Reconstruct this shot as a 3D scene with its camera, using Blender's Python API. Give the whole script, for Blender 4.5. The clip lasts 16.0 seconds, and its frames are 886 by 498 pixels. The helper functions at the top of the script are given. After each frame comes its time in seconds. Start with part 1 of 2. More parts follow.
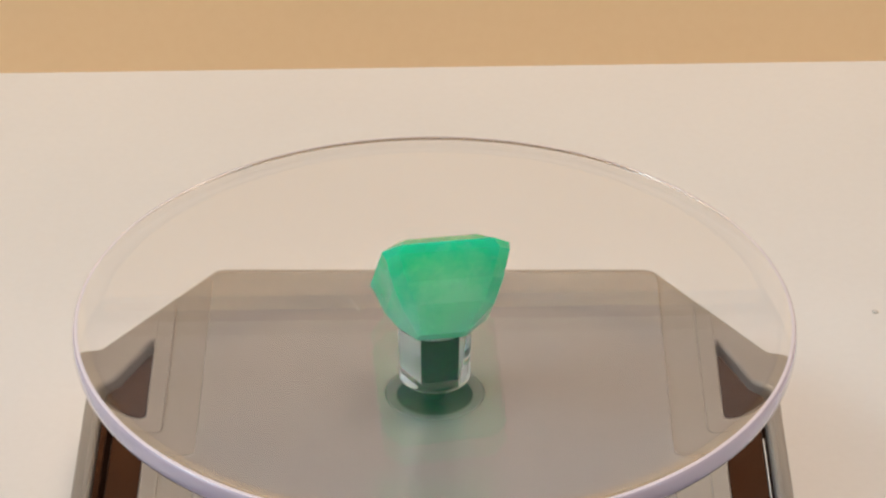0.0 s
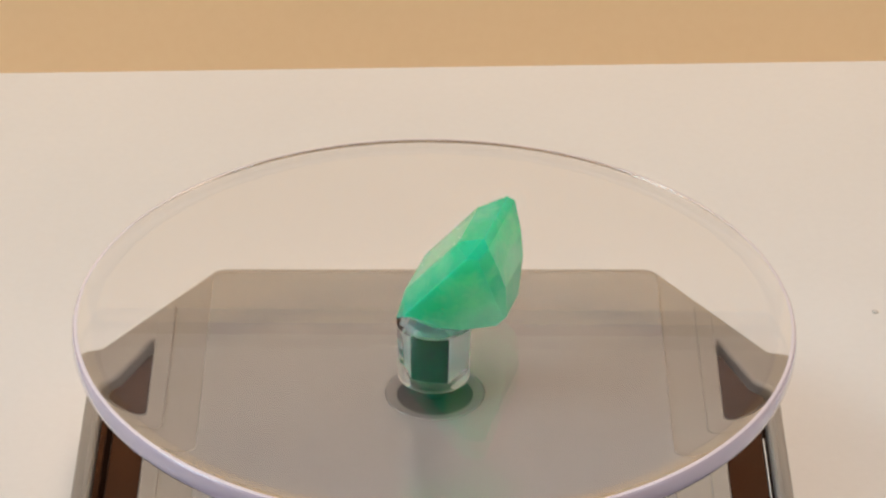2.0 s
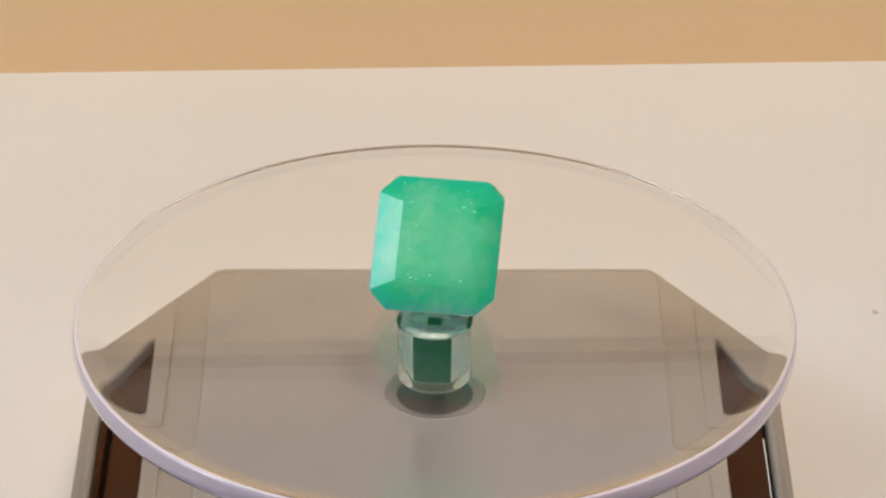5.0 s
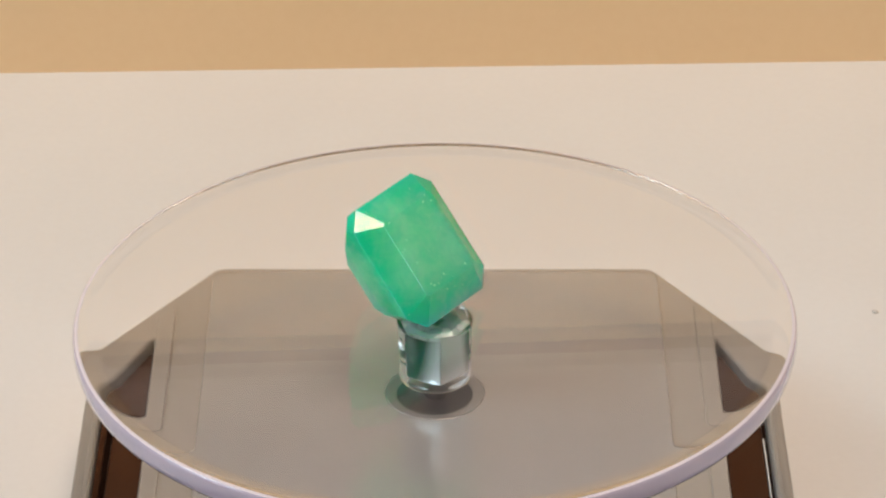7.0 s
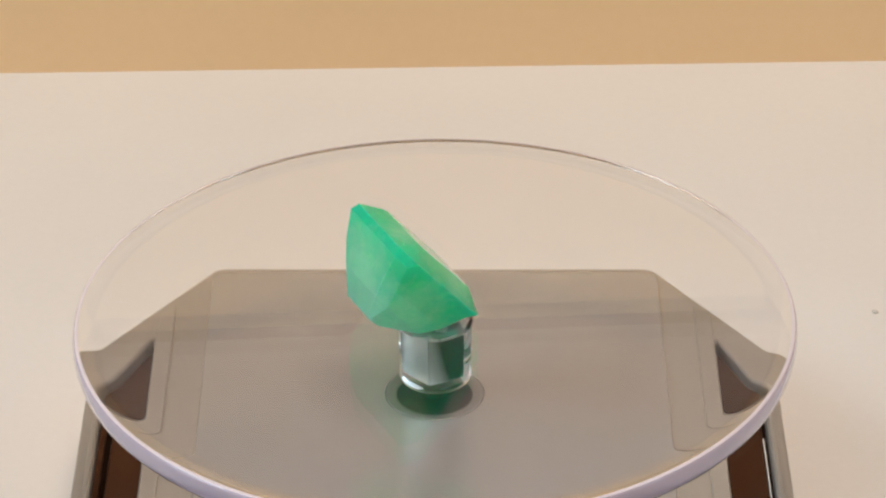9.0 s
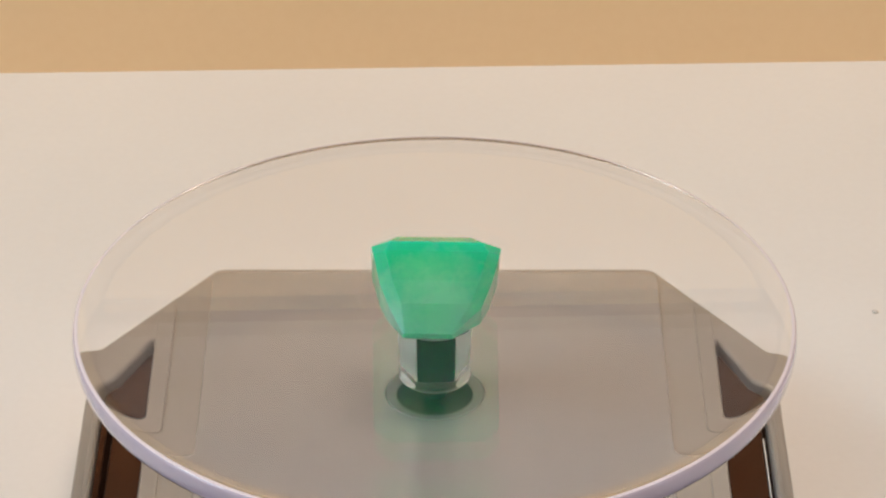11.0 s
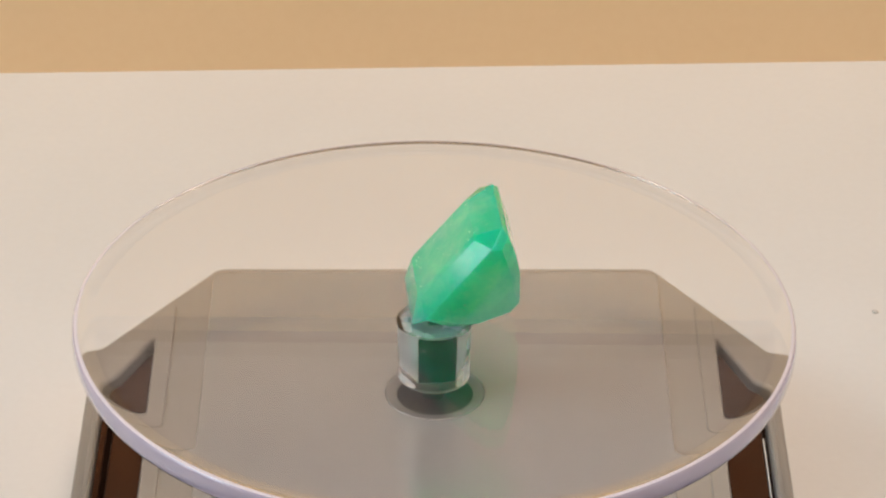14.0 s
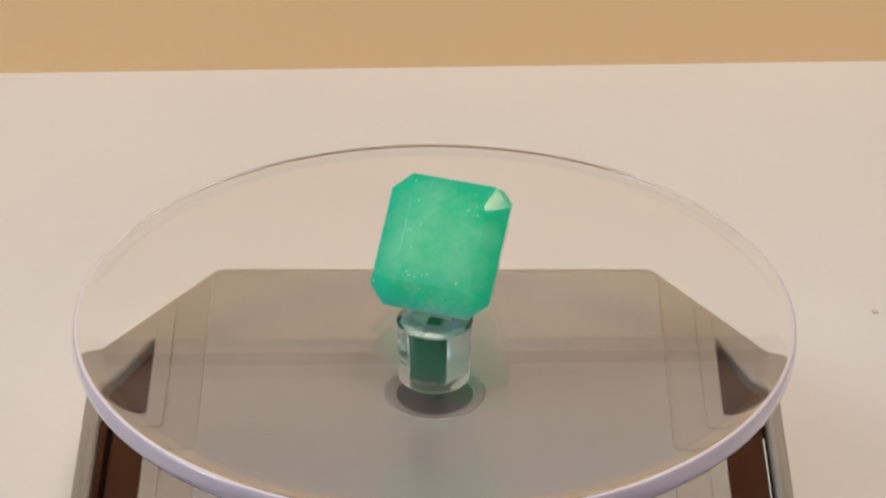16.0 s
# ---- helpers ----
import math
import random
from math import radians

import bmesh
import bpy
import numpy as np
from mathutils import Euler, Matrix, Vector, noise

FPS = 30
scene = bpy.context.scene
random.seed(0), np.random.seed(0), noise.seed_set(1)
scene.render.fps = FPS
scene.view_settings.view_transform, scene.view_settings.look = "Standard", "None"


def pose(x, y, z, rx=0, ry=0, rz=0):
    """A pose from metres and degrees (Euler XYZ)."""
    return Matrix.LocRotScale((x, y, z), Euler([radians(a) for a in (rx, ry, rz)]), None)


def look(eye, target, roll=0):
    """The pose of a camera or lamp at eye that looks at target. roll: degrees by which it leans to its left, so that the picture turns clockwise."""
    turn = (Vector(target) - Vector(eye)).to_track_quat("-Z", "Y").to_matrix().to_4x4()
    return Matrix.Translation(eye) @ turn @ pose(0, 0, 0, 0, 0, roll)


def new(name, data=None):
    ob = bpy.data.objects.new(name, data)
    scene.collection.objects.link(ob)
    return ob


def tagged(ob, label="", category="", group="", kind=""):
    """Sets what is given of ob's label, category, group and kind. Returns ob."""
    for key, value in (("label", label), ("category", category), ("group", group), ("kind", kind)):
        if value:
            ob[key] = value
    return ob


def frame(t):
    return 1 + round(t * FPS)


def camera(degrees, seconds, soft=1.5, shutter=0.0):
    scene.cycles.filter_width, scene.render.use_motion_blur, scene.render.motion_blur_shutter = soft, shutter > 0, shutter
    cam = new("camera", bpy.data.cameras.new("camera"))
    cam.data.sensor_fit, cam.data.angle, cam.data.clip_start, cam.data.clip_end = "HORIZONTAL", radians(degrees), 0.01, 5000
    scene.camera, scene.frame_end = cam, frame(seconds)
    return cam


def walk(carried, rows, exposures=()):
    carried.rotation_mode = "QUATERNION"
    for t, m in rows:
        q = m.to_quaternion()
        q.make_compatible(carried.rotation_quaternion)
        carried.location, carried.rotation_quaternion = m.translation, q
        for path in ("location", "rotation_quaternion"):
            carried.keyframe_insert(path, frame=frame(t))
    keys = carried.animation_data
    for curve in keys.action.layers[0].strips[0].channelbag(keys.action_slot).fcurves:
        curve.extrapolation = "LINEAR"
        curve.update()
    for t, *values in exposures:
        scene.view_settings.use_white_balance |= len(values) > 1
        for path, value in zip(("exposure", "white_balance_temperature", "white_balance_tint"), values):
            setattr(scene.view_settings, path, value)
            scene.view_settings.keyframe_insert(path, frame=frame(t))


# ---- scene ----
MM = 0.001
T0, PERIOD = 5.36, 11.335          # the moment the stone faces the camera; seconds per turn
cam = camera(13.97, 16.0, soft=2.4)
EYE = (0.00118, -0.43555, 0.26852)
VIEW = pose(*EYE, 90 - 30.645, 0, 0)
walk(cam, [(0.0, VIEW), (16.0, VIEW)], exposures=[(0.0, 0.0), (15.8, 0.0), (15.9, 0.0), (16.0, -0.1)])

# ---- light ----
world = bpy.data.worlds.new("sky")
scene.world = world
world.use_nodes = True
wn = world.node_tree
sky = wn.nodes.new("ShaderNodeTexSky")
sky.sky_type, sky.sun_disc = "NISHITA", False
sky.sun_elevation, sky.sun_rotation = radians(35), radians(250)
wn.links.new(sky.outputs[0], wn.nodes["Background"].inputs[0])
wn.nodes["Background"].inputs[1].default_value = 0.1


def area_light(name, m, w, h, watts, colour):
    data = bpy.data.lights.new(name, "AREA")
    data.shape, data.size, data.size_y = "RECTANGLE", w, h
    data.energy, data.color = watts, colour
    ob = new(name, data)
    ob.matrix_world = m
    return ob


# curtained daylight in the west and east windows, and a warm lamp on the ceiling
area_light("west_window_curtain_light", look((-0.895, -0.20, 0.62), (0.3, -0.20, 0.62)), 0.52, 0.50, 3.9, (0.63, 0.865, 1.0))
area_light("west_window_daylight", look((-0.89, -0.20, 0.70), (0.3, -0.20, 0.70)), 0.24, 0.22, 1.1, (0.80, 0.95, 1.0))
area_light("east_window_daylight", look((1.09, -0.32, 0.92), (0.0, -0.32, 0.92)), 0.32, 0.28, 1.8, (0.60, 0.85, 1.0))
area_light("ceiling_lamp_light", look((0.11, -0.15, 1.26), (0.11, -0.149, 0.0)), 0.58, 0.28, 8.1, (1.0, 0.79, 0.615))


# ---- materials ----
def mat(name):
    m = bpy.data.materials.new(name)
    m.use_nodes = True
    return m, m.node_tree.nodes, m.node_tree.links, m.node_tree.nodes["Principled BSDF"]


def setv(bsdf, **kw):
    for key, value in kw.items():
        sock = bsdf.inputs[key.replace("_", " ")]
        sock.default_value = (*value, 1) if isinstance(value, tuple) and len(value) == 3 and sock.type == "RGBA" else value


def mottled(name, c1, c2, scale, rough=0.5, rough2=None, metal=0.0, bump=0.0, fine=900.0, ior=1.5, stretch=(1, 1, 1)):
    """A surface with two scales of colour variation, uneven gloss and fine relief."""
    m, n, l, b = mat(name)
    co = n.new("ShaderNodeTexCoord")
    mp = n.new("ShaderNodeMapping")
    mp.inputs["Scale"].default_value = stretch
    l.new(co.outputs["Object"], mp.inputs[0])
    big, small = n.new("ShaderNodeTexNoise"), n.new("ShaderNodeTexNoise")
    big.inputs["Scale"].default_value, small.inputs["Scale"].default_value = scale, fine
    big.inputs["Detail"].default_value, small.inputs["Detail"].default_value = 5, 3
    for t in (big, small):
        l.new(mp.outputs[0], t.inputs["Vector"])
    add = n.new("ShaderNodeMath")
    add.operation = "MULTIPLY_ADD"
    l.new(small.outputs[0], add.inputs[0])
    add.inputs[1].default_value = 0.25
    l.new(big.outputs[0], add.inputs[2])
    ramp = n.new("ShaderNodeValToRGB")
    ramp.color_ramp.elements[0].position, ramp.color_ramp.elements[1].position = 0.4, 0.85
    ramp.color_ramp.elements[0].color, ramp.color_ramp.elements[1].color = (*c1, 1), (*c2, 1)
    l.new(add.outputs[0], ramp.inputs[0])
    l.new(ramp.outputs[0], b.inputs["Base Color"])
    rr = n.new("ShaderNodeMapRange")
    l.new(big.outputs[0], rr.inputs[0])
    rr.inputs[3].default_value, rr.inputs[4].default_value = rough, rough2 if rough2 is not None else rough
    l.new(rr.outputs[0], b.inputs["Roughness"])
    setv(b, Metallic=metal, IOR=ior)
    if bump:
        bp = n.new("ShaderNodeBump")
        bp.inputs["Strength"].default_value, bp.inputs["Distance"].default_value = bump, 0.0001
        l.new(small.outputs[0], bp.inputs["Height"])
        l.new(bp.outputs[0], b.inputs["Normal"])
    return m


def clear(name, colour, rough=0.0, ior=1.49):
    m, n, l, b = mat(name)
    setv(b, Base_Color=colour, Roughness=rough, IOR=ior, Transmission_Weight=1.0)
    return m


TABLE_WHITE = mottled("table_laminate", (0.675, 0.652, 0.632), (0.732, 0.713, 0.697), 9, 0.5, 0.62, bump=0.15, fine=700)
TAN = mottled("tan_board", (0.865, 0.605, 0.335), (0.92, 0.675, 0.41), 6, 0.7, 0.8, bump=0.2, fine=500)
TOP_SHADE = mottled("board_top_shade", (0.16, 0.115, 0.09), (0.21, 0.15, 0.12), 40, 0.7)
ROOM_WALL = mottled("cream_plaster", (0.73, 0.68, 0.64), (0.79, 0.74, 0.70), 3, 0.8, 0.9, fine=60)
# darker copy of the wall plaster: the dim far side put into its colour
DIM_WALL = mottled("dimmed_plaster", (0.44, 0.38, 0.37), (0.51, 0.44, 0.43), 3, 0.8, 0.9, fine=60)
CEILING_WHITE = mottled("ceiling_paint", (0.78, 0.76, 0.72), (0.84, 0.82, 0.79), 3, 0.85)
FLOOR_WOOD = mottled("floor_wood", (0.20, 0.12, 0.07), (0.32, 0.2, 0.12), 8, 0.4, 0.5, stretch=(1, 8, 1), fine=90)
SILVER = mottled("silver_plastic", (0.245, 0.224, 0.203), (0.29, 0.267, 0.243), 30, 0.26, 0.34, metal=0.3, fine=500)
PLATE = mottled("silver_plate", (0.335, 0.325, 0.318), (0.375, 0.363, 0.355), 25, 0.17, 0.22, metal=0.55, fine=500)
BROWN_CELL = mottled("solar_cell_brown", (0.030, 0.012, 0.005), (0.044, 0.017, 0.007), 60, 0.45, 0.6, fine=2500, ior=1.15)
# silver darker than the plate: shade of the sunken ring put into its colour
RECESS_SHADE = mottled("shaded_silver", (0.19, 0.18, 0.172), (0.235, 0.223, 0.212), 60, 0.3, 0.4, metal=0.4, fine=900)
CROWN = mottled("bright_silver", (0.52, 0.55, 0.57), (0.68, 0.71, 0.73), 300, 0.22, 0.32, metal=0.6, fine=2500)
GAP_SHADE = mottled("gap_shade", (0.006, 0.0025, 0.0015), (0.012, 0.005, 0.003), 80, 0.8, 0.9, ior=1.08, fine=2000)
BLACK = mottled("black_plastic", (0.010, 0.011, 0.012), (0.018, 0.018, 0.02), 80, 0.3, 0.45, fine=3000, ior=1.3)
FOIL = mottled("pale_foil", (0.62, 0.60, 0.57), (0.75, 0.73, 0.70), 150, 0.35, 0.5, fine=3000)
SPECK = mottled("grey_speck", (0.58, 0.55, 0.52), (0.63, 0.60, 0.57), 900, 0.8)
ACRYLIC = clear("clear_acrylic", (1.0, 0.995, 0.99))


# lilac light of the clear edge, put into the colour of a band
RIM = clear("lilac_edge_light", (0.60, 0.535, 0.665), 0.22)
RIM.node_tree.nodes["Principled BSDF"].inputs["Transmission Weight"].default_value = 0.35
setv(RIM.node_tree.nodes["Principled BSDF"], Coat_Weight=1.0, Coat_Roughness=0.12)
# lighter colour for the band's top faces, a painted highlight along the rim
RIM_HIGHLIGHT = clear("rim_top_highlight", (0.76, 0.705, 0.775), 0.2)
setv(RIM_HIGHLIGHT.node_tree.nodes["Principled BSDF"], Transmission_Weight=0.0, Coat_Weight=1.0, Coat_Roughness=0.12)
HUB = clear("hub_acrylic", (0.97, 0.99, 1.0), 0.0)


def make_shaft():
    """Dark square shaft behind a thin gap of air: it mirrors what meets it at a slant."""
    m, n, l, b = mat("shaft_behind_air_gap")
    setv(b, Base_Color=(0.004, 0.012, 0.016), Roughness=0.4, IOR=1.2)
    lw, ramp, gl, mix = n.new("ShaderNodeLayerWeight"), n.new("ShaderNodeMapRange"), n.new("ShaderNodeBsdfGlossy"), n.new("ShaderNodeMixShader")
    lw.inputs["Blend"].default_value = 0.5
    l.new(lw.outputs["Facing"], ramp.inputs[0])
    ramp.inputs[1].default_value, ramp.inputs[2].default_value = 0.16, 0.26
    ramp.inputs[3].default_value, ramp.inputs[4].default_value = 0.0, 0.96
    gl.inputs["Color"].default_value, gl.inputs["Roughness"].default_value = (0.92, 0.97, 1.0, 1), 0.4
    l.new(ramp.outputs[0], mix.inputs[0])
    l.new(b.outputs[0], mix.inputs[1])
    l.new(gl.outputs[0], mix.inputs[2])
    l.new(mix.outputs[0], n["Material Output"].inputs["Surface"])
    return m


SHAFT = make_shaft()


def make_emerald():
    m, n, l, b = mat("milky_emerald")
    co = n.new("ShaderNodeTexCoord")
    cloud, veil = n.new("ShaderNodeTexNoise"), n.new("ShaderNodeTexNoise")
    cloud.inputs["Scale"].default_value, veil.inputs["Scale"].default_value = 150, 520
    cloud.inputs["Detail"].default_value, veil.inputs["Detail"].default_value = 4, 5
    veil.inputs["Distortion"].default_value = 1.5
    l.new(co.outputs["Object"], cloud.inputs["Vector"])
    l.new(co.outputs["Object"], veil.inputs["Vector"])
    add = n.new("ShaderNodeMath")
    add.operation = "MULTIPLY_ADD"
    l.new(veil.outputs[0], add.inputs[0])
    add.inputs[1].default_value = 0.35
    l.new(cloud.outputs[0], add.inputs[2])
    ramp = n.new("ShaderNodeValToRGB")
    e = ramp.color_ramp.elements
    e[0].position, e[1].position = 0.44, 1.0
    e[0].color, e[1].color = (0.004, 0.67, 0.36, 1), (0.26, 0.89, 0.57, 1)
    # paler core, deeper edges: the glow through the stone put into its colour
    core, core_glow, total = n.new("ShaderNodeVectorMath"), n.new("ShaderNodeMapRange"), n.new("ShaderNodeMath")
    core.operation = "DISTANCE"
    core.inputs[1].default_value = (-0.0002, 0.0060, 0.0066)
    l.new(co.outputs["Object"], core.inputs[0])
    l.new(core.outputs["Value"], core_glow.inputs[0])
    core_glow.inputs[1].default_value, core_glow.inputs[2].default_value = 0.0072, 0.0115
    core_glow.inputs[3].default_value, core_glow.inputs[4].default_value = 0.22, -0.30
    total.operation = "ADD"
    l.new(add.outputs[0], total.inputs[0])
    l.new(core_glow.outputs[0], total.inputs[1])
    # pale feathers within the stone
    feather, thin, mixed = n.new("ShaderNodeTexNoise"), n.new("ShaderNodeMapRange"), n.new("ShaderNodeMath")
    feather.inputs["Scale"].default_value, feather.inputs["Detail"].default_value, feather.inputs["Distortion"].default_value = 210, 5, 0.8
    l.new(co.outputs["Object"], feather.inputs["Vector"])
    l.new(feather.outputs[0], thin.inputs[0])
    thin.inputs[1].default_value, thin.inputs[2].default_value = 0.56, 0.72
    thin.inputs[3].default_value, thin.inputs[4].default_value = 0.0, 0.16
    mixed.operation = "ADD"
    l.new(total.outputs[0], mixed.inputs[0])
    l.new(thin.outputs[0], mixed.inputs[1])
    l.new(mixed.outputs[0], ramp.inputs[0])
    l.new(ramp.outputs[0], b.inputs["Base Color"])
    setv(b, Roughness=0.06, IOR=1.58, Subsurface_Weight=1.0, Subsurface_Scale=0.016, Transmission_Weight=0.25)
    b.inputs["Subsurface Radius"].default_value = (0.35, 1.0, 0.6)
    return m


EMERALD = make_emerald()
DARK_INCLUSION = mottled("dark_inclusion", (0.02, 0.20, 0.12), (0.04, 0.28, 0.16), 900, 0.3)
INCLUSION = mottled("pale_inclusion", (0.24, 0.78, 0.55), (0.38, 0.84, 0.65), 900, 0.6)


# ---- mesh helpers ----
def part(name, bm, material, parent=None, label="", smooth=False):
    me = bpy.data.meshes.new(name)
    bmesh.ops.recalc_face_normals(bm, faces=bm.faces)
    if smooth:
        for f in bm.faces:
            f.smooth = True
    bm.to_mesh(me)
    bm.free()
    me.materials.append(material)
    ob = new(name, me)
    if parent:
        ob.parent = parent
    return tagged(ob, label)


def box_bm(x0, x1, y0, y1, z0, z1, bevel=0.0, segs=2):
    bm = bmesh.new()
    bmesh.ops.create_cube(bm, size=1)
    bmesh.ops.scale(bm, vec=(x1 - x0, y1 - y0, z1 - z0), verts=bm.verts)
    bmesh.ops.translate(bm, vec=((x0 + x1) / 2, (y0 + y1) / 2, (z0 + z1) / 2), verts=bm.verts)
    if bevel:
        bmesh.ops.bevel(bm, geom=bm.edges[:], offset=bevel, segments=segs, affect="EDGES", profile=0.5)
    return bm


def join(bm, other):
    """Adds the mesh other to bm."""
    me = bpy.data.meshes.new("joined")
    other.to_mesh(me)
    other.free()
    bm.from_mesh(me)
    bpy.data.meshes.remove(me)


def rounded(points, radii, steps=5):
    """A plan outline with its corners rounded by their radii."""
    out, n = [], len(points)
    for i, p in enumerate(points):
        p, a, b = Vector(p), Vector(points[i - 1]), Vector(points[(i + 1) % n])
        r = radii[i]
        if r <= 0:
            out.append(p)
            continue
        u, v = (a - p).normalized(), (b - p).normalized()
        half = u.angle(v) / 2
        d = r / math.tan(half)
        p0, p2 = p + u * d, p + v * d
        for k in range(steps + 1):
            s = k / steps
            out.append(p0 * (1 - s) ** 2 + p * 2 * s * (1 - s) + p2 * s * s)
    return out


def slab(outline, z0, z1, bevel=0.0, hole=None):
    """An outline in plan, extruded from z0 to z1, its top edges rounded; hole: centre x, y and radius."""
    bm = bmesh.new()
    loops = [[bm.verts.new((p[0], p[1], z1)) for p in outline]]
    if hole:
        loops.append([bm.verts.new((hole[0] + hole[2] * math.cos(a), hole[1] + hole[2] * math.sin(a), z1))
                      for a in (math.tau * k / 64 for k in range(64))])
    edges = [bm.edges.new((lp[i - 1], lp[i])) for lp in loops for i in range(len(lp))]
    if hole:
        bmesh.ops.triangle_fill(bm, edges=edges, use_beauty=True)
    else:
        bm.faces.new(loops[0])
    rim = edges
    top = bm.faces[:]
    ext = bmesh.ops.extrude_face_region(bm, geom=top)
    low = [g for g in ext["geom"] if isinstance(g, bmesh.types.BMVert)]
    bmesh.ops.translate(bm, vec=(0, 0, z0 - z1), verts=low)
    if bevel:
        keep = [e for e in rim if e.is_valid]
        bmesh.ops.bevel(bm, geom=keep, offset=bevel, segments=3, affect="EDGES", profile=0.5)
    return bm


def lathe(profile, segs=96, close=False):
    """A profile of (radius, z) turned round the z axis."""
    bm = bmesh.new()
    rings = []
    for r, z in profile:
        if r < 1e-9:
            rings.append([bm.verts.new((0, 0, z))])
        else:
            rings.append([bm.verts.new((r * math.cos(math.tau * k / segs), r * math.sin(math.tau * k / segs), z)) for k in range(segs)])
    pairs = list(zip(rings, rings[1:])) + ([(rings[-1], rings[0])] if close else [])
    for a, b in pairs:
        for k in range(segs):
            j = (k + 1) % segs
            if len(a) == 1 and len(b) == 1:
                continue
            if len(a) == 1:
                bm.faces.new((a[0], b[k], b[j]))
            elif len(b) == 1:
                bm.faces.new((a[k], a[j], b[0]))
            else:
                bm.faces.new((a[k], a[j], b[j], b[k]))
    return bm


def empty(name, m=None):
    ob = new(name)
    ob.empty_display_size = 0.01
    if m is not None:
        ob.matrix_world = m
    return ob


# ---- room ----
TABLE_Z = -0.033
FLOOR_Z = TABLE_Z - 0.75
X0, X1, Y0, Y1, TOP = -0.9, 1.1, -1.3, 0.45, 1.3


def structure(name, bm, material, label, category):
    return tagged(part(name, bm, material), label, category, kind="structure")


def build_room():
    structure("floor", box_bm(X0 - 0.1, X1 + 0.1, Y0 - 0.1, Y1 + 0.1, FLOOR_Z - 0.05, FLOOR_Z), FLOOR_WOOD, "dark wooden floor of the room", "floor")
    structure("ceiling", box_bm(X0 - 0.1, X1 + 0.1, Y0 - 0.1, Y1 + 0.1, TOP, TOP + 0.05), CEILING_WHITE, "plain white painted ceiling", "ceiling")
    structure("wall_north", box_bm(X0 - 0.1, X1 + 0.1, Y1, Y1 + 0.1, FLOOR_Z, TOP), DIM_WALL, "plaster wall behind the table, its dimness put into the colour", "wall")
    structure("wall_south", box_bm(X0 - 0.1, X1 + 0.1, Y0 - 0.1, Y0, FLOOR_Z, TOP), ROOM_WALL, "cream plaster wall", "wall")
    window_wall("wall_west", X0 - 0.1, X0, -0.46, 0.06, 0.37, 0.87)
    window_wall("wall_east", X1, X1 + 0.1, -0.48, -0.16, 0.78, 1.06)


def window_wall(name, xa, xb, wy0, wy1, wz0, wz1):
    """A side wall with a window opening through it."""
    bm = box_bm(xa, xb, Y0, Y1, FLOOR_Z, wz0)
    for args in ((xa, xb, Y0, Y1, wz1, TOP), (xa, xb, Y0, wy0, wz0, wz1), (xa, xb, wy1, Y1, wz0, wz1)):
        join(bm, box_bm(*args))
    structure(name, bm, ROOM_WALL, "cream plaster wall with a window opening", "wall")


def build_table():
    t = tagged(empty("table", pose(0, 0, TABLE_Z)), "off-white laminate table with a smooth top", "table")
    part("tabletop", box_bm(-0.6, 0.6, -0.75, 0.16, -0.025, 0, 0.002), TABLE_WHITE, t)
    for x in (-0.55, 0.55):
        for y in (-0.7, 0.11):
            part("leg", box_bm(x - 0.02, x + 0.02, y - 0.02, y + 0.02, -0.75, -0.024, 0.002), TABLE_WHITE, t)


def build_board():
    m = pose(0.0014, 0.1372, TABLE_Z, 0, 0, 1.72)
    t = tagged(empty("backdrop_board", m), "plain tan board with an added shade strip on top standing on the table", "backdrop board")
    part("panel", box_bm(-0.5, 0.5, 0, 0.008, 0, 0.119), TAN, t)
    # added dark strip stands in for the shaded gap above the board
    part("shade_strip", box_bm(-0.5, 0.5, -0.0015, 0.0095, 0.1192, 0.1242, 0.0012), TOP_SHADE, t, "added dark strip for the shaded gap above the board")


build_room()
build_table()
build_board()


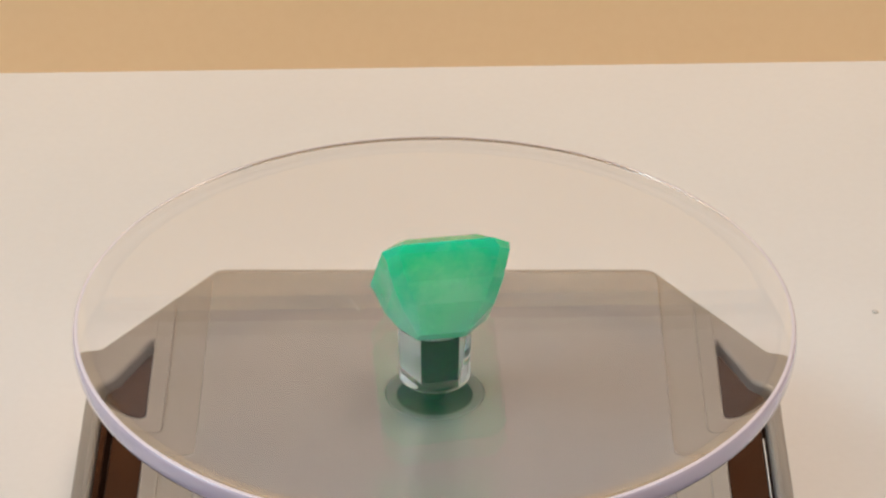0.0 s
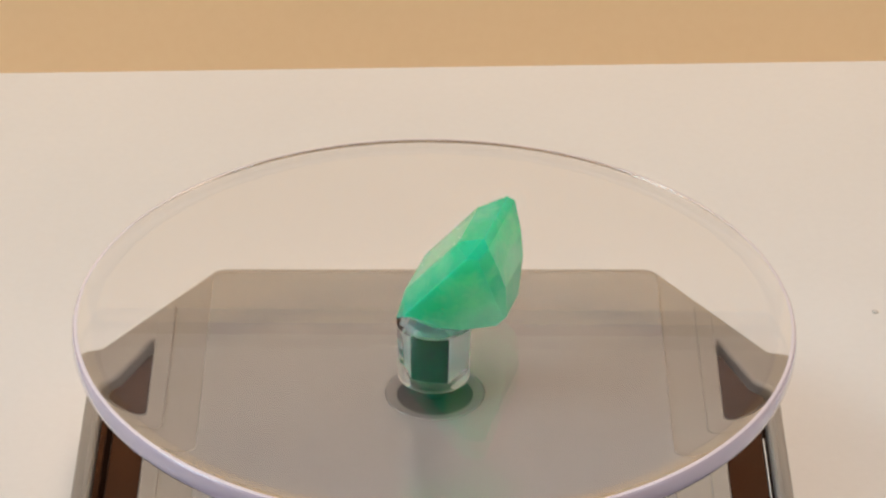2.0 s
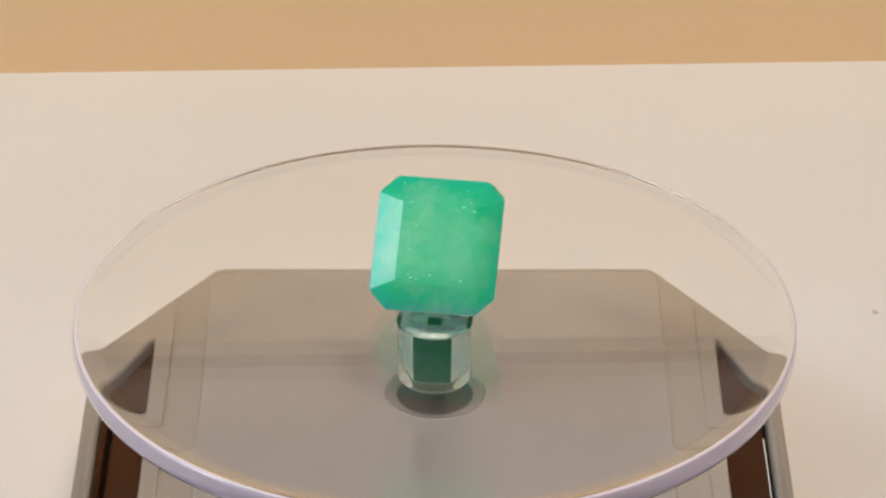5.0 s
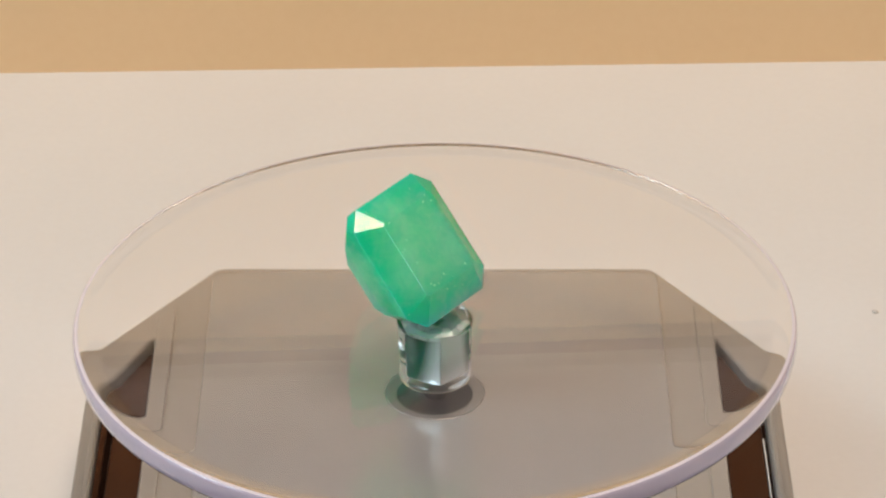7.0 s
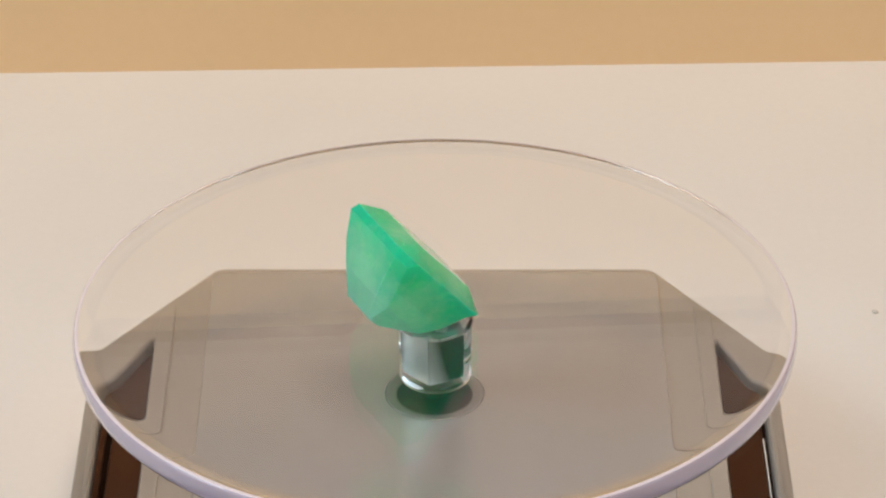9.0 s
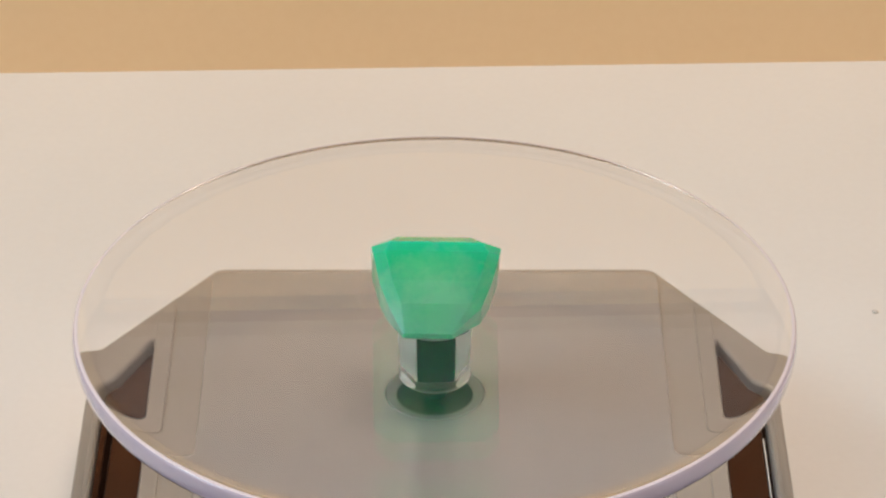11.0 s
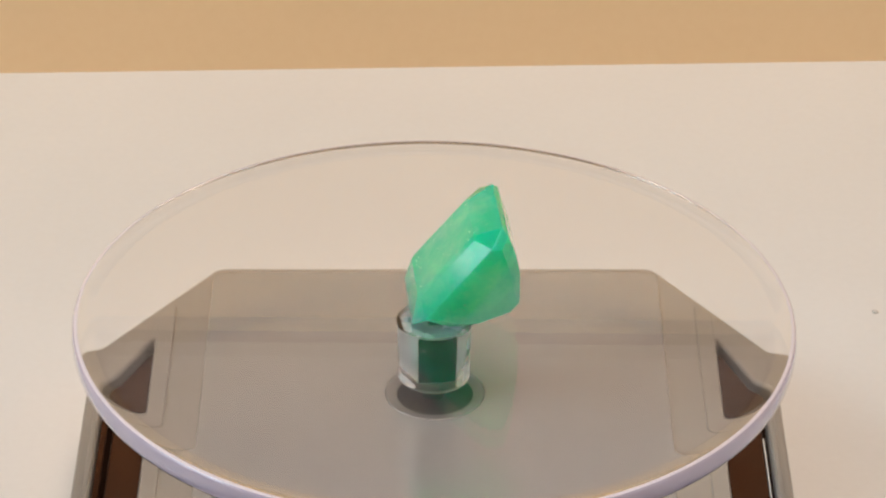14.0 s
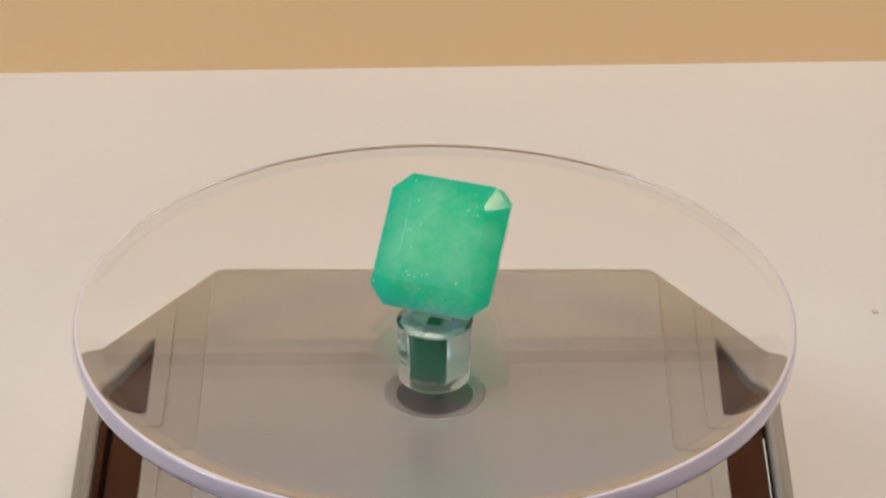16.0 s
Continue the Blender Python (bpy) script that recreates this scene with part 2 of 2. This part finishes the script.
# ---- turntable base ----
def build_base():
    base = tagged(empty("solar_display_stand", pose(0, 0, TABLE_Z)), "silver plastic solar turntable base with brown side panels", "display stand")
    z = lambda v: (v - 2.0 - TABLE_Z * 1000) * MM      # heights above the table from heights below the disc's top
    P = lambda pts: [(x * MM, y * MM) for x, y in pts]
    outer = P([(-50.5, -60), (49.9, -60), (49.9, 10.2), (32.8, 35.4), (-33, 35.4), (-50.5, 10.5)])
    part("bottom_shell", slab(rounded(outer, [4 * MM, 4 * MM, 3 * MM, 2 * MM, 2 * MM, 3 * MM]), 0, z(-16.4)), SILVER, base)
    # upper shell: open wells along both sides
    shell = P([(-50.4, -60), (-47.9, -60), (-47.9, 0.5), (-41.2, 15.6), (-41.2, -52), (41.2, -52), (41.2, 15.6), (47.5, -0.5),
               (47.5, -60), (49.8, -60), (49.8, 10.2), (32.8, 35.3), (-33, 35.3), (-50.4, 10.5)])
    rad = [v * MM for v in (0, 0, 1.6, 0.3, 0, 0, 0.3, 1.6, 0, 0, 3, 2.2, 2.2, 3)]
    part("upper_shell", slab(rounded(shell, rad), z(-16.38), z(-13.8), 0.0006), SILVER, base)
    for s in (-1, 1):
        # step beside the plate and the lip of the well
        a, b = sorted((s * 38.5, s * 41.0))
        part("well_lip", slab(rounded(P([(a, -52), (b, -52), (b, 21.0 if s > 0 else 25.0), (a, 25.0 if s > 0 else 21.0)]), [0, 0, 0.6 * MM, 0.6 * MM]), z(-13.9), z(-13.45), 0.0002), SILVER, base)
        a, b = sorted((s * 41.35, s * (46.75 if s > 0 else 46.05)))
        cell = P([(a, -54), (b, -54), (b, 1.2 if s > 0 else 15.0), (a, 15.0 if s > 0 else 4.4)])
        part("solar_panel", slab(rounded(cell, [0, 0, 0.5 * MM, 0.5 * MM]), z(-16.3), z(-15.7), 0.0002), BROWN_CELL, base, "dark brown solar cell strip")
        a, b = sorted((s * 46.8, s * 46.95))
        a2, b2 = sorted((s * (47.75 if s > 0 else 48.1), s * (48.55 if s > 0 else 48.9)))
        part("rail_ridge", slab(rounded(P([(a2, -58), (b2, -58), (b2, 3), (a2, 3)]), [0, 0, 0.3 * MM, 0.3 * MM]), z(-13.85), z(-13.5), 0.0002), SILVER, base)
        a3, b3 = sorted((s * (46.85 if s > 0 else 46.15), s * (47.4 if s > 0 else 46.95)))
        # black strip puts the shade of the narrow gap into colour
        part("gap_strip", slab(P([(a3, -54), (b3, -54), (b3, 0 if s > 0 else 3.6), (a3, 0 if s > 0 else 1.4)]), z(-16.32), z(-16.1)), GAP_SHADE, base, "black strip for the shade in the gap beside the panel")
        if s < 0:
            part("well_edge", slab(P([(-47.85, -54), (-47.0, -54), (-47.0, 2.3), (-47.85, 0.4)]), z(-16.32), z(-16.0)), BROWN_CELL, base, "dark brown edge of the well")
        else:
            part("panel_edge", slab(P([(a, -54), (b, -54), (b, -6), (a, -6)]), z(-16.3), z(-15.4), 0.00008), FOIL, base, "pale foil edge")
    plate = P([(-33.6, -52), (33.6, -52), (33.6, 33.4), (-33.6, 33.4)])
    part("top_plate", slab(rounded(plate, [1 * MM, 1 * MM, 2 * MM, 2 * MM]), z(-13.9), z(-13.35), 0.00025, hole=(0, 0, 7.1 * MM)), PLATE, base, "smooth silver plate")
    part("socket", lathe([(0, z(-13.74)), (5.25 * MM, z(-13.74)), (5.38 * MM, z(-13.66)), (5.46 * MM, z(-13.66))]), BLACK, base, "black round socket", True)
    part("socket_collar", lathe([(5.42 * MM, z(-13.78)), (5.5 * MM, z(-13.64)), (5.7 * MM, z(-13.66)), (6.8 * MM, z(-13.42)), (7.08 * MM, z(-13.36)), (7.12 * MM, z(-13.6))]), RECESS_SHADE, base, "sunken silver collar", True)
    return base


build_base()


def build_speck():
    bm = bmesh.new()
    bmesh.ops.create_icosphere(bm, subdivisions=2, radius=0.0005)
    bmesh.ops.scale(bm, vec=(1, 1.2, 0.35), verts=bm.verts)
    ob = tagged(part("crumb", bm, SPECK, None, "", True), "tiny grey crumb lying on the white table", "crumb")
    ob.location = (0.0698, 0.0536, TABLE_Z + 0.0002)


build_speck()


# ---- turning disc ----
def build_disc():
    disc = tagged(empty("turntable_disc"), "clear acrylic turntable disc with a lilac edge and clear hub", "turntable disc")
    th = 3.5 * MM
    # flat top that falls away towards a polished round edge
    flat, edge, drop = 47.2 * MM, 50.75 * MM, 0.60 * MM
    fall = [(flat + (edge - flat) * k / 12, -drop * (k / 12) ** 2.5) for k in range(13)]
    outer = [(edge + 0.10 * MM, -0.72 * MM), (edge + 0.16 * MM, -0.90 * MM), (edge + 0.18 * MM, -1.2 * MM), (edge + 0.18 * MM, -3.44 * MM), (edge + 0.15 * MM, -th)]
    plate = part("plate", lathe([(0, 0), *fall, *outer, (0, -th)], 192), ACRYLIC, disc, "clear acrylic plate with a polished round edge")
    for f in plate.data.polygons:
        f.use_smooth = f.center.xy.length > flat
    for e in plate.data.edges:
        e.use_edge_sharp = min(plate.data.vertices[i].co.xy.length for i in e.vertices) > edge - 0.001 * MM
    plate.visible_shadow = False
    # thin band added outside the clear plate to carry the edge's lilac light
    band = [(50.40, -0.41), (50.55, -0.42), (50.72, -0.45), (50.86, -0.53), (50.97, -0.65), (51.05, -0.82), (51.11, -1.05), (51.15, -1.4), (51.17, -1.9), (51.16, -2.4), (51.12, -2.8),
            (51.03, -3.2), (50.98, -3.3), (50.95, -3.0), (50.95, -1.1), (50.90, -0.80), (50.77, -0.60), (50.6, -0.52)]
    ring = part("edge_band", lathe([(x * MM, z * MM) for x, z in band], 192, close=True), RIM, disc, "added lilac band for the light in the clear edge", True)
    ring.data.set_sharp_from_angle(angle=radians(35))
    ring.data.materials.append(RIM_HIGHLIGHT)
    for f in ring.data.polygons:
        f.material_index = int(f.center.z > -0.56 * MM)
    ring.visible_shadow = False
    bm = box_bm(-2.0 * MM, 2.0 * MM, -0.014 * MM, 0.014 * MM, 0.002 * MM, 0.009 * MM)
    way = Vector((11.6 * MM * math.cos(radians(325.9)), 11.6 * MM * math.sin(radians(325.9)), 0))
    bmesh.ops.transform(bm, matrix=Matrix.Translation(way) @ Matrix.Rotation(radians(88.9), 4, "Z"), verts=bm.verts)
    part("scratch", bm, FOIL, disc, "fine pale scratch")
    # hub with a square socket for the shaft
    R0, R1, top, low, q = 5.4 * MM, 5.05 * MM, -th - 0.02 * MM, -12.8 * MM, 2.25 * MM
    bm = lathe([(0, top), (R0, top), (R0 - 0.05 * MM, top - 0.4 * MM), (R1 + 0.02 * MM, low + 1.1 * MM), (R1 + 0.12 * MM, low + 0.95 * MM),
                (R1 + 0.1 * MM, low + 0.25 * MM), (R1 - 0.2 * MM, low), (0, low)], 96)
    bmesh.ops.recalc_face_normals(bm, faces=bm.faces)
    for f in bm.faces:
        f.smooth = abs(f.normal.z) < 0.9
    me = bpy.data.meshes.new("hub")
    bm.to_mesh(me)
    bm.free()
    me.materials.append(HUB)
    hub = tagged(new("hub", me), "clear acrylic hub")
    hub.parent = disc
    hub.visible_shadow = False
    face = Matrix.Rotation(radians(-10.7), 4, "Z")
    bm = box_bm(-q, q, -q, q, low + 0.5 * MM, top - 0.75 * MM, 0.00005)
    bmesh.ops.transform(bm, matrix=face, verts=bm.verts)
    part("shaft", bm, SHAFT, disc, "dark square shaft")
    # eight-sided silver crown added for reflections inside the hub, with a dark slot in it
    bm = lathe([(0, top - 0.70 * MM), (2.6 * MM, top - 0.70 * MM), (5.0 * MM, top - 0.36 * MM), (5.05 * MM, top - 0.30 * MM), (3.9 * MM, top - 0.06 * MM), (1.6 * MM, top - 0.60 * MM), (0, top - 0.60 * MM)], 8)
    bmesh.ops.transform(bm, matrix=face @ Matrix.Rotation(radians(22.5), 4, "Z"), verts=bm.verts)
    part("crown", bm, CROWN, disc, "added silver crown for bright reflections in the hub")
    bm = box_bm(-1.0 * MM, 1.0 * MM, -1.0 * MM, 1.0 * MM, top - 0.59 * MM, top - 0.40 * MM, 0.00004)
    bmesh.ops.transform(bm, matrix=face, verts=bm.verts)
    part("shaft_end", bm, BLACK, disc, "black square shaft end")
    part("axle_pin", lathe([(0, low), (1.6 * MM, low), (1.6 * MM, -15.9 * MM), (0, -15.9 * MM)], 24), BLACK, disc, "", True)
    return disc


DISC = build_disc()


# ---- stone ----
def octagon(a, b, c, z, ox=0.0, oy=0.0):
    pts = [(-a + c, b), (a - c, b), (a, b - c), (a, -b + c), (a - c, -b), (-a + c, -b), (-a, -b + c), (-a, b - c)]
    return [((x + ox) * MM, (y + oy) * MM, z * MM) for x, y in pts]


GEM_SET = Matrix.Translation((-0.187 * MM, 2.582 * MM, 9.5 * MM)) @ Matrix.Rotation(0.860, 4, "X") @ Matrix.Rotation(0.024, 4, "Z")


def build_gem():
    """A step-cut stone: table, crown with a narrow upper step, girdle and four steps of pavilion."""
    rows = [octagon(5.226, 5.998, 0.40, 1.996, 0.10, 0.0), octagon(5.893, 6.45, 0.68, 1.76, 0.307, 0.0), octagon(8.94, 9.63, 2.58, 0.10), octagon(8.94, 9.63, 2.58, -0.10),
            octagon(8.70, 8.609, 1.6, -1.19, -0.05, 0.851), octagon(7.678, 7.115, 1.697, -4.71, 0.03, 0.183),
            octagon(6.401, 5.342, 1.654, -7.40, 0.02, -0.176), octagon(3.47, 1.2, 0.3, -10.62, 0.96, 0.308)]
    bm = bmesh.new()
    rings = [[bm.verts.new(v) for v in row] for row in rows]
    bm.faces.new(rings[0])
    bm.faces.new(rings[-1][::-1])
    for a, b in zip(rings, rings[1:]):
        for k in range(8):
            j = (k + 1) % 8
            bm.faces.new((a[k], b[k], b[j], a[j]))
    bmesh.ops.transform(bm, matrix=GEM_SET, verts=bm.verts)
    bmesh.ops.bevel(bm, geom=bm.edges[:], offset=0.00004, segments=1, affect="EDGES", profile=0.5)
    gem = part("emerald", bm, EMERALD)
    rnd = random.Random(7)
    specks = [(-3.45, -1.16, 2.0, 1.5), (-4.71, 1.14, 2.0, 1.1), (-4.1, 1.3, 2.0, 0.8), (-4.65, 6.21, 1.88, 1.1), (-5.43, 8.46, 0.71, 1.5), (5.1, 4.9, 1.98, 1.7), (4.57, 6.06, 1.97, 1.2),
              (3.71, 7.97, 0.97, 1.0), (-3.3, -4.7, 2.0, 1.2), (-2.92, -5.13, 2.0, 1.3), (-2.1, -5.3, 2.0, 0.9), (-0.25, -4.62, 2.0, 1.5), (-1.0, -4.9, 2.0, 0.8), (4.21, -5.15, 2.0, 1.6),
              (3.92, 0.99, 2.0, 1.1), (-0.33, -0.83, 2.0, 0.9), (-2.88, 2.24, 2.0, 1.3), (-3.92, 5.61, 2.0, 1.1), (0.9, -5.6, 2.0, 0.9), (1.97, -0.17, 2.0, 0.8), (3.59, 5.37, 2.0, 1.3),
              (-8.45, -6.6, 0.34, 1.0), (-1.0, -6.6, 1.68, 0.9), (0.7, -6.9, 1.52, 0.9), (2.4, -7.4, 1.25, 1.0)]
    for x, y, z, size in specks:
        b2 = bmesh.new()
        bmesh.ops.create_icosphere(b2, subdivisions=2, radius=0.11 * size * MM)
        bmesh.ops.scale(b2, vec=(rnd.uniform(0.8, 1.9), rnd.uniform(0.5, 1.0), 0.12), verts=b2.verts)
        for v in b2.verts:
            v.co.x, v.co.y = v.co.x * rnd.uniform(0.6, 1.25), v.co.y * rnd.uniform(0.6, 1.25)
        bmesh.ops.transform(b2, matrix=GEM_SET @ Matrix.Translation((x * MM, y * MM, z * MM + 0.00001)) @ Matrix.Rotation(rnd.uniform(0, 3), 4, "Z"), verts=b2.verts)
        part("inclusion", b2, INCLUSION, gem, "pale fleck in the stone")
    for x, y, z, w in ((5.6, -6.2, 1.25, 0.9), (6.4, -5.6, 0.95, 0.5), (6.0, -7.4, 0.8, 0.35), (-7.4, 2.4, 0.75, 0.4), (8.16, -2.19, -3.0, 0.5), (8.0, -2.9, -3.5, 0.25), (7.5, -3.68, 0.85, 0.4)):
        b2 = bmesh.new()
        bmesh.ops.create_icosphere(b2, subdivisions=1, radius=0.2 * MM)
        bmesh.ops.scale(b2, vec=(w * 3, 0.6, 0.3), verts=b2.verts)
        bmesh.ops.transform(b2, matrix=GEM_SET @ Matrix.Translation((x * MM, y * MM, z * MM)) @ Matrix.Rotation(radians(28), 4, "Y"), verts=b2.verts)
        part("dark_inclusion", b2, DARK_INCLUSION, gem, "dark green fleck in the stone")
    return tagged(gem, "milky green step-cut emerald tilted on the clear disc", "gemstone")


GEM = build_gem()


# ---- movement ----
def motions():
    lean = Matrix.Rotation(radians(-0.77), 4, "X")
    times = [0.5 * k for k in range(33)]
    turn = lambda t: Matrix.Rotation(math.tau * (t - T0) / PERIOD, 4, "Z")
    walk(DISC, [(t, Matrix.Translation((0, 0, 0.3 * MM)) @ turn(t) @ lean @ Matrix.Rotation(radians(15.5), 4, "Z")) for t in times])
    walk(GEM, [(t, turn(t)) for t in times])


motions()
